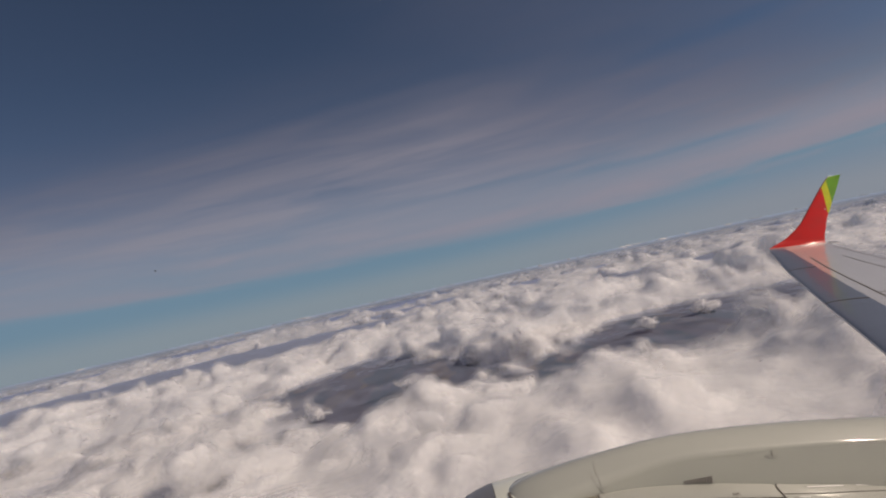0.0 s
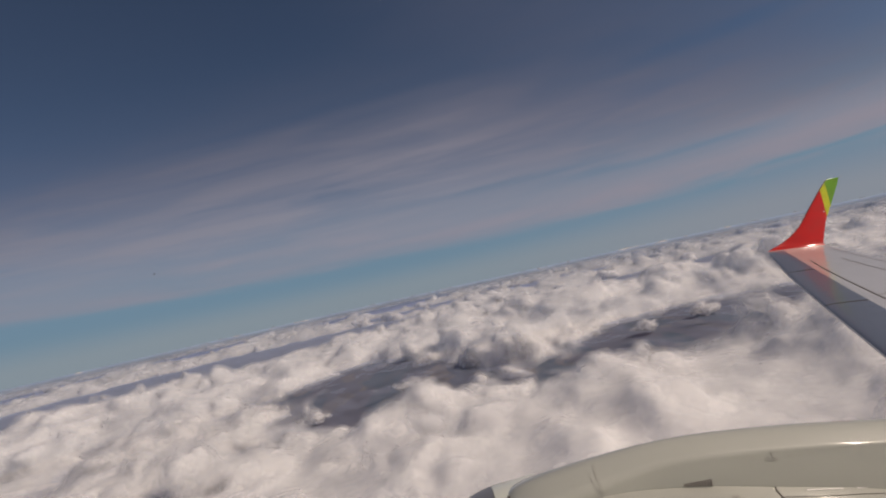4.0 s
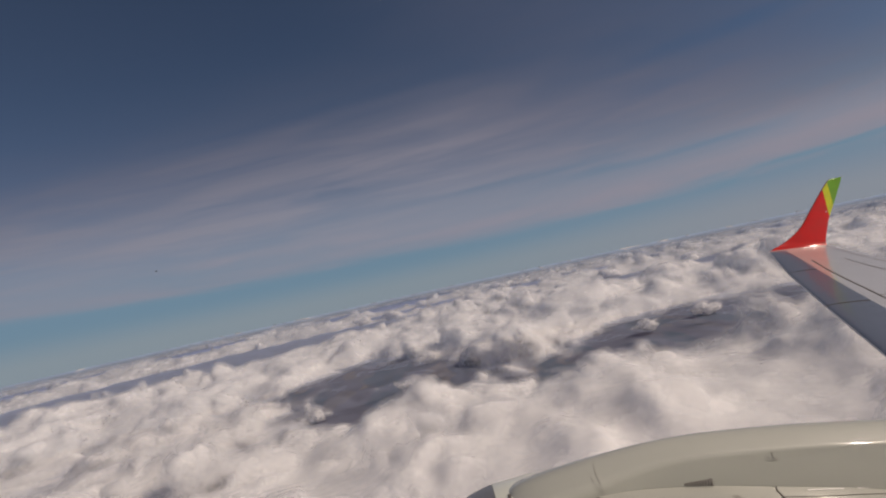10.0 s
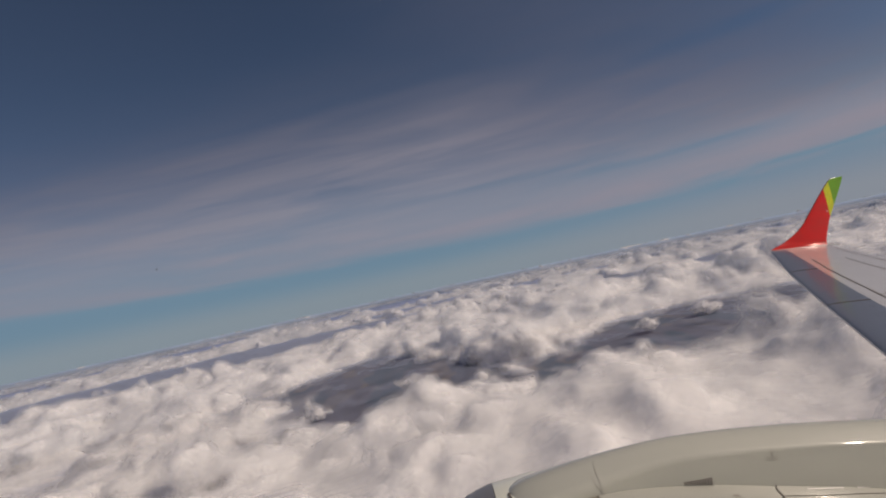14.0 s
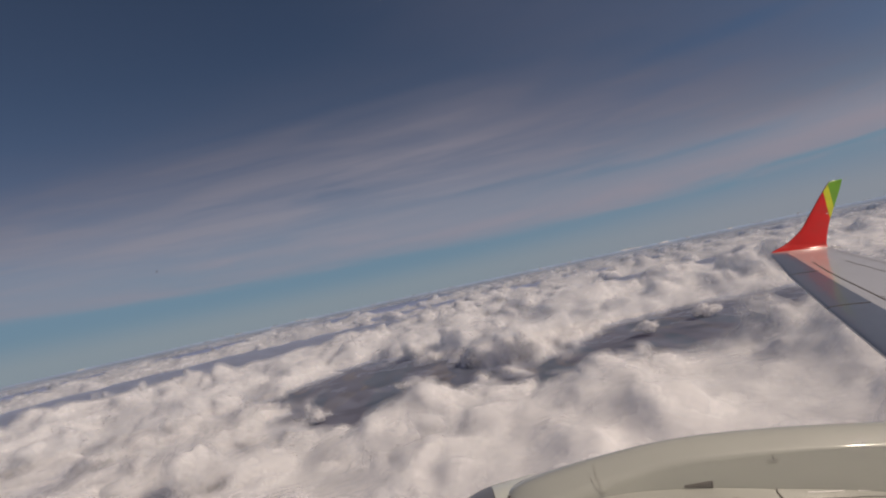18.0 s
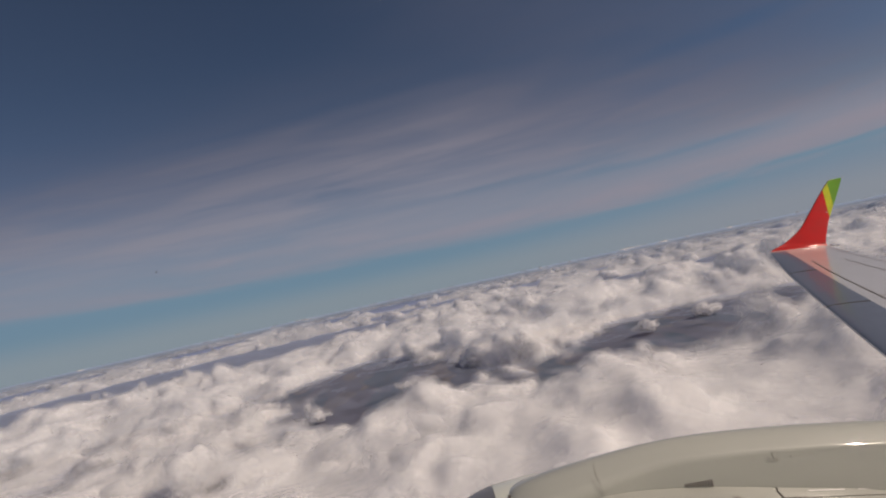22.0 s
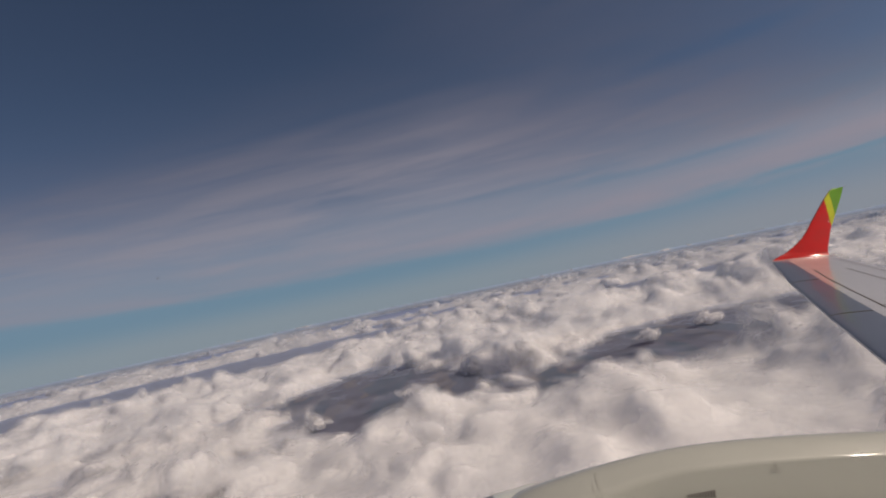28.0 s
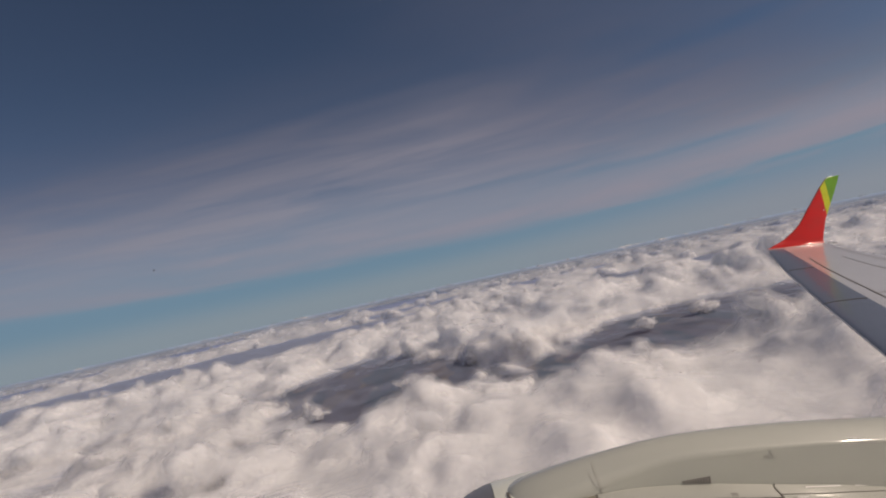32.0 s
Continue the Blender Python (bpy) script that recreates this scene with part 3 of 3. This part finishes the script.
for x in (1.537, 1.551, 1.565):
    ribbon("latch", between([(x, -0.276), (x + 0.002, -0.288)], 3, over_sill), 0.008, MARK, engine)
ribbon("latch", between([(1.532, -0.296), (1.572, -0.296)], 3, over_sill), 0.003, MARK, engine)
for a in (-0.318, -0.334):
    ribbon("placard", between([(1.845, a), (1.885, a)], 3, over_sill), 0.004, FAINT, engine)

# ------------------------------------------------------------------ fuselage round the seat, with the window
FR, FZ = 1.50, -0.15
SKIN = 0.15                          # the outer skin lies so far out from the eye


def tube(r, y_off, inner=False):
    xs = [-9.0, -4.0, -0.17, 0.17, 5.0, 14.0]
    al = [math.asin((0.22 - FZ) / r), math.asin((-0.22 - FZ) / r)]
    ring = [al[1], al[0]] + [al[0] + (2 * math.pi - (al[0] - al[1])) * k / 40 for k in range(1, 40)]
    n = len(ring)
    verts = [(x, y_off - FR + r * math.cos(a), FZ + r * math.sin(a)) for x in xs for a in ring]
    faces = [(i * n + j, i * n + (j + 1) % n, (i + 1) * n + (j + 1) % n, (i + 1) * n + j) for i in range(5) for j in range(n) if not (i == 2 and j == 0)]
    return verts, faces + [tuple(range(n)), tuple(range(5 * n, 6 * n))[::-1]]


part("fuselage", *tube(FR, SKIN), WHITE, plane, "white fuselage skin", smooth=False)
part("cabin_wall", *tube(FR - 0.09, SKIN), LINING, plane, "plain grey cabin lining", smooth=False)
reveal = []
for y in (SKIN - 0.10, SKIN + 0.004):
    reveal.append([Vector((0.171 * math.copysign(min(1, abs(math.cos(a)) * 1.25), math.cos(a)), y, 0.221 * math.copysign(min(1, abs(math.sin(a)) * 1.25), math.sin(a)))) for a in np.linspace(0, 2 * math.pi, 40, endpoint=False)])
part("window_frame", *loft(reveal, caps=False), LINING, plane, "grey plastic window surround", smooth=False)

pane = part("window_pane", *box(-0.165, 0.165, SKIN - 0.052, SKIN - 0.048, -0.21, 0.21), GLASS, plane, "clear cabin window pane with a speck of dirt", smooth=False)
pane.visible_shadow = False
c = Vector((-0.5533 * 0.0976, SKIN - 0.0524, -0.0425 * 0.0976))
part("dirt_speck", *loft([[c + Vector((0.00013 * r * math.cos(a) * (1 + 0.3 * math.sin(2 * a)), -h, 0.00017 * r * math.sin(a))) for a in np.linspace(0, 2 * math.pi, 12, endpoint=False)] for r, h in ((1, 0), (0.8, 0.0001), (0.2, 0.00015))]), SEAM, pane)

# ------------------------------------------------------------------ ground
def grid_noise(p, seed):
    """Gradient noise of points (n, 2) or (n, 3), about -1 to 1."""
    k = p.shape[1]
    i = np.floor(p).astype(np.int64)
    f = p - i
    u = f * f * f * (f * (f * 6 - 15) + 10)
    total = np.zeros(len(p))
    for c in range(2 ** k):
        o = np.array([(c >> j) & 1 for j in range(k)])
        h = mangle(i + o, seed)
        g = [((h >> (8 * j)) & 255) / 127.5 - 1 for j in range(k)]
        wgt = np.ones(len(p))
        dot = np.zeros(len(p))
        for j in range(k):
            wgt *= u[:, j] if o[j] else 1 - u[:, j]
            dot += g[j] * (f[:, j] - o[j])
        total += wgt * dot
    return total * 1.2


def mangle(i, seed):
    """A hash of whole numbers, 32 bits."""
    h = np.full(len(i), seed * 374761393 + 668265263, np.uint64)
    for j, k in enumerate((73856093, 19349663, 83492791)[:i.shape[1]]):
        h ^= (i[:, j].astype(np.uint64) * np.uint64(k)) & np.uint64(0xFFFFFFFF)
        h = (h * np.uint64(2654435761)) & np.uint64(0xFFFFFFFF)
        h ^= h >> np.uint64(15)
    h = (h * np.uint64(2246822519)) & np.uint64(0xFFFFFFFF)
    return (h ^ (h >> np.uint64(13))).astype(np.int64)


def fbm(p, seed, octaves=4):
    total, amp = np.zeros(len(p)), 1.0
    for o in range(octaves):
        total += amp * grid_noise(p * 2 ** o + 17.3 * o, seed + o)
        amp *= 0.5
    return total


def sheet(name, rings, mat, body=None):
    """A mesh over a grid of points (rows, columns, 3)."""
    rows, cols, _ = rings.shape
    idx = np.arange(rows * cols).reshape(rows, cols)
    q = np.stack([idx[:-1, :-1], idx[:-1, 1:], idx[1:, 1:], idx[1:, :-1]], -1).reshape(-1, 4)
    return from_arrays(name, rings.reshape(-1, 3), q, mat, "body", body)


def from_arrays(name, pts, quads, mat, key="", values=None):
    """A smooth mesh object from arrays, with one value for each point."""
    me = bpy.data.meshes.new(name)
    me.vertices.add(len(pts))
    me.vertices.foreach_set("co", pts.astype(np.float32).ravel())
    me.loops.add(quads.size)
    me.loops.foreach_set("vertex_index", quads.astype(np.int32).ravel())
    me.polygons.add(len(quads))
    me.polygons.foreach_set("loop_start", np.arange(0, quads.size, 4, dtype=np.int32))
    me.update(calc_edges=True)
    if values is not None:
        me.attributes.new(key, "FLOAT", "POINT").data.foreach_set("value", np.broadcast_to(values, np.shape(values) or len(pts)).astype(np.float32).ravel())
    me.materials.append(mat)
    me.shade_smooth()
    return new(name, me)


def rings_of(a0, a1, cols, r0, r1, rows):
    a = np.radians(np.linspace(a0, a1, cols))
    r = np.exp(np.linspace(math.log(r0), math.log(r1), rows))
    return np.stack([r[:, None] * np.sin(a)[None], r[:, None] * np.cos(a)[None], np.zeros((rows, cols))], -1)


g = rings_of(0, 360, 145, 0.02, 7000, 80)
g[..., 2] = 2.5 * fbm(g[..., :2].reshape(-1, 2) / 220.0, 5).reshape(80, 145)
tagged(sheet("ground", g, LAND), "dark farmland with haze tinted into its colours, brown fields, far below", "ground", kind="structure")

# ------------------------------------------------------------------ the cloud deck
# openings and humps of the deck: x, y, half width, half depth, degrees, how much thinner (or, below nought, thicker)
GAPS = [(-108, 640, 114, 225, 20, 66), (285, 615, 232, 124, 24, 72), (44, 470, 30, 40, 0, 48), (-300, 720, 52, 85, 20, 56), (-215, 450, 22, 30, 0, 46), (-265, 330, 18, 22, 0, 46), (-245, 420, 70, 46, 10, 15), (-370, 520, 100, 60, 20, 15), (-170, 300, 60, 36, 0, 12), (-480, 640, 90, 70, 30, 15),
        (-800, 1480, 800, 420, 30, 43), (-420, 3300, 520, 620, 0, 60), (226, 2300, 700, 300, 0, 60), (-1600, 2700, 1000, 420, 30, 60), (560, 1500, 300, 170, 10, 40), (84, 298, 50, 42, 0, -16), (41, 275, 50, 42, 0, -16), (1500, 2600, 600, 300, -20, 50)]


def deck(p):
    """Mean height of the deck's top over its foot; well below nought the ground shows."""
    q = p + 30.0 * np.stack([fbm(p / 90.0, 21, 4), fbm(p / 90.0 + 40, 31, 4)], -1)
    r = np.hypot(p[:, 0], p[:, 1])
    far = np.clip((r - 900) / 1200, 0, 1)
    z = 20.0 + 16.0 * fbm(p / 210.0, 3, 3) - 6.0 * far + 9.0 * np.clip((440 - r) / 110, 0, 1) + 14.0 * far * fbm(p / 520.0, 71, 3)
    for x, y, a, b, turned, less in GAPS:
        c, s = math.cos(radians(turned)), math.sin(radians(turned))
        u, v = q[:, 0] - x, q[:, 1] - y
        e = np.sqrt(((u * c + v * s) / a) ** 2 + ((v * c - u * s) / b) ** 2)
        z -= less * np.clip((1.0 - e) * min(a, b) / 100.0 + 0.35, 0, 1)
    return z


rnd = np.random.RandomState(12)
SHUFFLE = np.tile(rnd.permutation(256), 3).astype(np.int32)
SLOPES = rnd.normal(size=(256, 3)).astype(np.float32)
SLOPES /= np.linalg.norm(SLOPES, axis=1, keepdims=True)


def solid_noise(x, y, z, seed):
    """Gradient noise in space, about -1 to 1."""
    i = [np.floor(v).astype(np.int32) for v in (x, y, z)]
    f = [(v - k).astype(np.float32) for v, k in zip((x, y, z), i)]
    u = [v * v * v * (v * (v * 6 - 15) + 10) for v in f]
    i = [(k + seed * 37) & 255 for k in i]
    total = np.zeros(len(x), np.float32)
    for a in (0, 1):
        for b in (0, 1):
            ab = SHUFFLE[SHUFFLE[i[0] + a] + i[1] + b]
            for c in (0, 1):
                g = SLOPES[SHUFFLE[ab + i[2] + c]]
                wgt = (u[0] if a else 1 - u[0]) * (u[1] if b else 1 - u[1]) * (u[2] if c else 1 - u[2])
                total += wgt * (g[:, 0] * (f[0] - a) + g[:, 1] * (f[1] - b) + g[:, 2] * (f[2] - c))
    return total * 1.5


# billows: size, height, and how far they round into heads with creases between
BILLOWS = [(170.0, 21.0, 0.2), (82.0, 21.0, 0.85), (40.0, 8.5, 0.9), (19.0, 3.6, 0.9), (9.0, 2.2, 0.7)]


def mass(az, rr, zz):
    """Depth in metres inside the cloud, over a grid of bearings, distances and heights."""
    a, r = np.meshgrid(np.radians(az), rr, indexing="ij")
    x, y = r * np.sin(a), r * np.cos(a)
    p = np.stack([x.ravel(), y.ravel()], -1)
    top = (FOOT + deck(p)).reshape(x.shape)
    wx, wy = [(14.0 * fbm(p / 55.0 + 60 * k, 41 + k, 3)).reshape(x.shape) for k in (0, 1)]
    out = (top[..., None] - zz).astype(np.float32)
    live = np.abs(out) < 42.0
    ia, ir, iz = np.nonzero(live)
    px, py, pz = (x + wx)[ia, ir], (y + wy)[ia, ir], zz[iz]
    res = (rr * math.radians(az[1] - az[0]))[ir]
    add = np.zeros(len(ia), np.float32)
    close = (1.0 + 0.6 * np.clip((480 - rr) / 90, 0, 1)).astype(np.float32)
    rough = (1.0 + 0.9 * np.exp(-((top - FOOT) / 14.0) ** 2)).astype(np.float32)      # the thin rims are torn most
    for k, (size, high, heads) in enumerate(BILLOWS):
        n = solid_noise(px / size + 11.7 * k, py / size + 5.1 * k, pz * 1.15 / size + 3.3 * k, k)
        n = (1 - heads) * n + heads * (2.2 * np.abs(n) - 0.55)
        add += high * n * (rough[ia, ir] if size < 100 else 1.0) * (close[ir] if 12 < size < 60 else 1.0) * np.clip(size / (res * 4.0) - 0.6, 0, 1)
    out[live] += np.where(add > 0, add, 0.62 * add)
    floor = np.where(top - FOOT > 6, FOOT + np.where(r < 430, 0.78, 0.60) * (top - FOOT), -99)
    return np.minimum(np.maximum(out, floor[..., None] - zz), (zz - FOOT + 4.0) * 1.5).astype(np.float32)


def skin(name, f, level, place, mat, thick=0.0):
    """The surface on which the mass f equals level, as one mesh; place turns steps of the grid into metres."""
    f = f - level
    inside = f > 0
    na, nr, nz = f.shape
    count = np.zeros((na - 1, nr - 1, nz - 1), np.int8)
    cut = [(slice(None, -1), slice(1, None))[q] for q in (0, 1)]
    for a in (0, 1):
        for b in (0, 1):
            for c in (0, 1):
                count += inside[cut[a], cut[b], cut[c]]
    ia, ir, iz = np.nonzero((count > 0) & (count < 8))
    where = np.full(count.shape, -1, np.int32)
    where[ia, ir, iz] = np.arange(len(ia))
    total, hits = np.zeros((len(ia), 3), np.float32), np.zeros(len(ia), np.float32)
    for axis in range(3):
        for b in (0, 1):
            for c in (0, 1):
                o = [b, c]
                o.insert(axis, 0)
                v0 = f[ia + o[0], ir + o[1], iz + o[2]]
                o2 = list(o)
                o2[axis] = 1
                v1 = f[ia + o2[0], ir + o2[1], iz + o2[2]]
                ok = (v0 > 0) != (v1 > 0)
                t = np.where(ok, v0 / np.where(ok, v0 - v1, 1), 0)
                for d in range(3):
                    total[:, d] += ok * (t if d == axis else o[d])
                hits += ok
    at = total / np.maximum(hits, 1)[:, None] + np.stack([ia, ir, iz], -1)
    pts = place(at)
    quads = []
    for axis in range(3):
        lo = [slice(1, -1)] * 3
        lo[axis] = slice(None, -1)
        hi = list(lo)
        hi[axis] = slice(1, None)
        s0, s1 = inside[tuple(lo)], inside[tuple(hi)]
        spot = np.argwhere(s0 != s1)
        up = s0[tuple(spot.T)]
        base = spot.copy()
        for d in range(3):
            if d != axis:
                base[:, d] += 1
        d1, d2 = (axis + 1) % 3, (axis + 2) % 3
        ring = []
        for m1, m2 in ((1, 1), (0, 1), (0, 0), (1, 0)):
            c = base.copy()
            c[:, d1] -= m1
            c[:, d2] -= m2
            ring.append(where[tuple(c.T)])
        q = np.stack(ring, -1)
        q[up] = q[up][:, ::-1]
        quads.append(q)
    q = np.concatenate(quads)
    q = q[(q >= 0).all(1)][:, ::-1]
    return from_arrays(name, pts, q, mat, "thick", np.float32(thick) if thick else None)


def bank(name, label, a1, cols, r0, r1, rows, tall, levels):
    """A stretch of the deck: its dense body, and the thinning mist round it."""
    az, rr, zz = np.linspace(-a1, a1, cols), np.exp(np.linspace(math.log(r0), math.log(r1), rows)), np.linspace(FOOT - 4.0, FOOT + tall, levels)
    f = mass(az, rr, zz)

    def place(at, step=1):
        a = np.radians(np.interp(at[:, 0] * step, np.arange(cols), az))
        r = np.exp(np.interp(at[:, 1] * step, np.arange(rows), np.log(rr)))
        return np.stack([r * np.sin(a), r * np.cos(a), np.interp(at[:, 2], np.arange(levels), zz)], -1)

    ob = tagged(skin(name, f, 2.5, place, CLOUD), label, "cloud", kind="stuff")
    skin("mist", f, 0.8, place, MIST, 0.55).parent = ob
    for level, thick in ((-1.3, 0.44), (-3.8, 0.34), (-6.8, 0.22)):
        skin("mist", f[::2, ::2], level, lambda at: place(at, 2), MIST, thick).parent = ob


def lone_cloud(x, y, z, size, long, seed, label):
    """A small torn cloud by itself: a dense heart in thinning mist."""
    n = 44
    k = np.linspace(-1.7, 1.7, n)
    gx, gy, gz = np.meshgrid(k, k, k, indexing="ij")
    flat = [v.ravel() for v in (gx, gy, gz)]
    f = 0.72 - np.sqrt(flat[0] ** 2 + flat[1] ** 2 + (flat[2] * np.where(flat[2] > 0, 1.25, 1.9)) ** 2)
    for s, amp in ((1.1, 0.50), (0.55, 0.34), (0.27, 0.17), (0.13, 0.08)):
        f += amp * (2.2 * np.abs(solid_noise(*[v / s + 9.1 * seed for v in flat], seed)) - 0.55)
    far_out = np.sqrt(flat[0] ** 2 + flat[1] ** 2 + flat[2] ** 2)
    f += 2.0 * np.maximum(0, 0.5 - far_out) - 0.9 * np.maximum(0, far_out - 0.75)
    f = f.reshape(n, n, n).astype(np.float32)

    def place(at):
        p = at * (3.4 / (n - 1)) - 1.7
        return p * size * np.array((long, 1.0, 0.85))

    ob = tagged(skin("cloud", f, 0.34, place, CLOUD), label, "cloud", "lone small clouds")
    for level, thick in ((0.20, 0.5), (0.07, 0.40), (-0.06, 0.28), (-0.20, 0.16)):
        skin("mist", f, level, place, MIST, thick).parent = ob
    ob.matrix_world = pose(x, y, z)


bank("cloud_bank", "bright white cumulus with soft billowing tops close below", 47, 331, 150, 440, 111, 74, 34)
bank("cloud_bank", "white cumulus with grey flanks round dark torn gaps", 47, 401, 432, 1300, 151, 74, 32)
bank("cloud_bank", "long rows of small white cumulus towards the horizon", 47, 401, 1270, 4900, 101, 66, 22)

LONE = "small torn white cloud floating alone in a gap"
lone_cloud(-64, 545, 18, 13.0, 1.5, 1, LONE)
lone_cloud(12, 640, 16, 12.0, 1.4, 3, LONE)
lone_cloud(206, 590, 17, 12.0, 1.6, 4, LONE)
lone_cloud(292, 625, 15, 14.0, 1.7, 5, "ragged white cloud among the gaps in the deck")
lone_cloud(-150, 505, 14, 8.0, 1.6, 6, "wisp of white cloud low over dark farmland")

# the deck round the rest of the horizon
g = rings_of(46, 314, 200, 40, 4900, 120)
p = g[..., :2].reshape(-1, 2)
g[..., 2] = FOOT + np.maximum(deck(p) + 18.0 * fbm(p / 60.0, 90, 3), 0).reshape(120, 200)
tagged(sheet("cloud_deck", g, CLOUD), "white cumulus deck stretching to the horizon", "cloud", kind="stuff")

# the deck right under the aircraft
g = rings_of(-47, 47, 80, 40, 158, 40)
p = g[..., :2].reshape(-1, 2)
g[..., 2] = FOOT + np.maximum(deck(p) + 10.0 * fbm(p / 40.0, 92, 4) - 6.0, 0).reshape(40, 80)
tagged(sheet("cloud_deck", g, CLOUD), "white cumulus deck right under the aircraft", "cloud", kind="stuff")

# a sheet painted as thin haze, added over the land to pale it under the clouds
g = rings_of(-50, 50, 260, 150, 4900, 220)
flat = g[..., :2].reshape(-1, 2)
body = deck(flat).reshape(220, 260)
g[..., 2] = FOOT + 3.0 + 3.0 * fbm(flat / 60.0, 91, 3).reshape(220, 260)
tagged(sheet("haze", g, HAZE, body), "pale see-through sheet painted as haze and torn wisps over the land", "haze", kind="stuff")

# a bluish sheet in place of hazy air over the clouds, more opaque towards the horizon
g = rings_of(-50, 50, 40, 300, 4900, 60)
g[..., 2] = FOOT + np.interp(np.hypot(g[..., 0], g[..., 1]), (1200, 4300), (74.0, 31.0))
tagged(sheet("haze", g, AIRY, np.full((60, 40), -99.0)), "bluish see-through sheet painted as haze above the far clouds", "haze", kind="stuff")
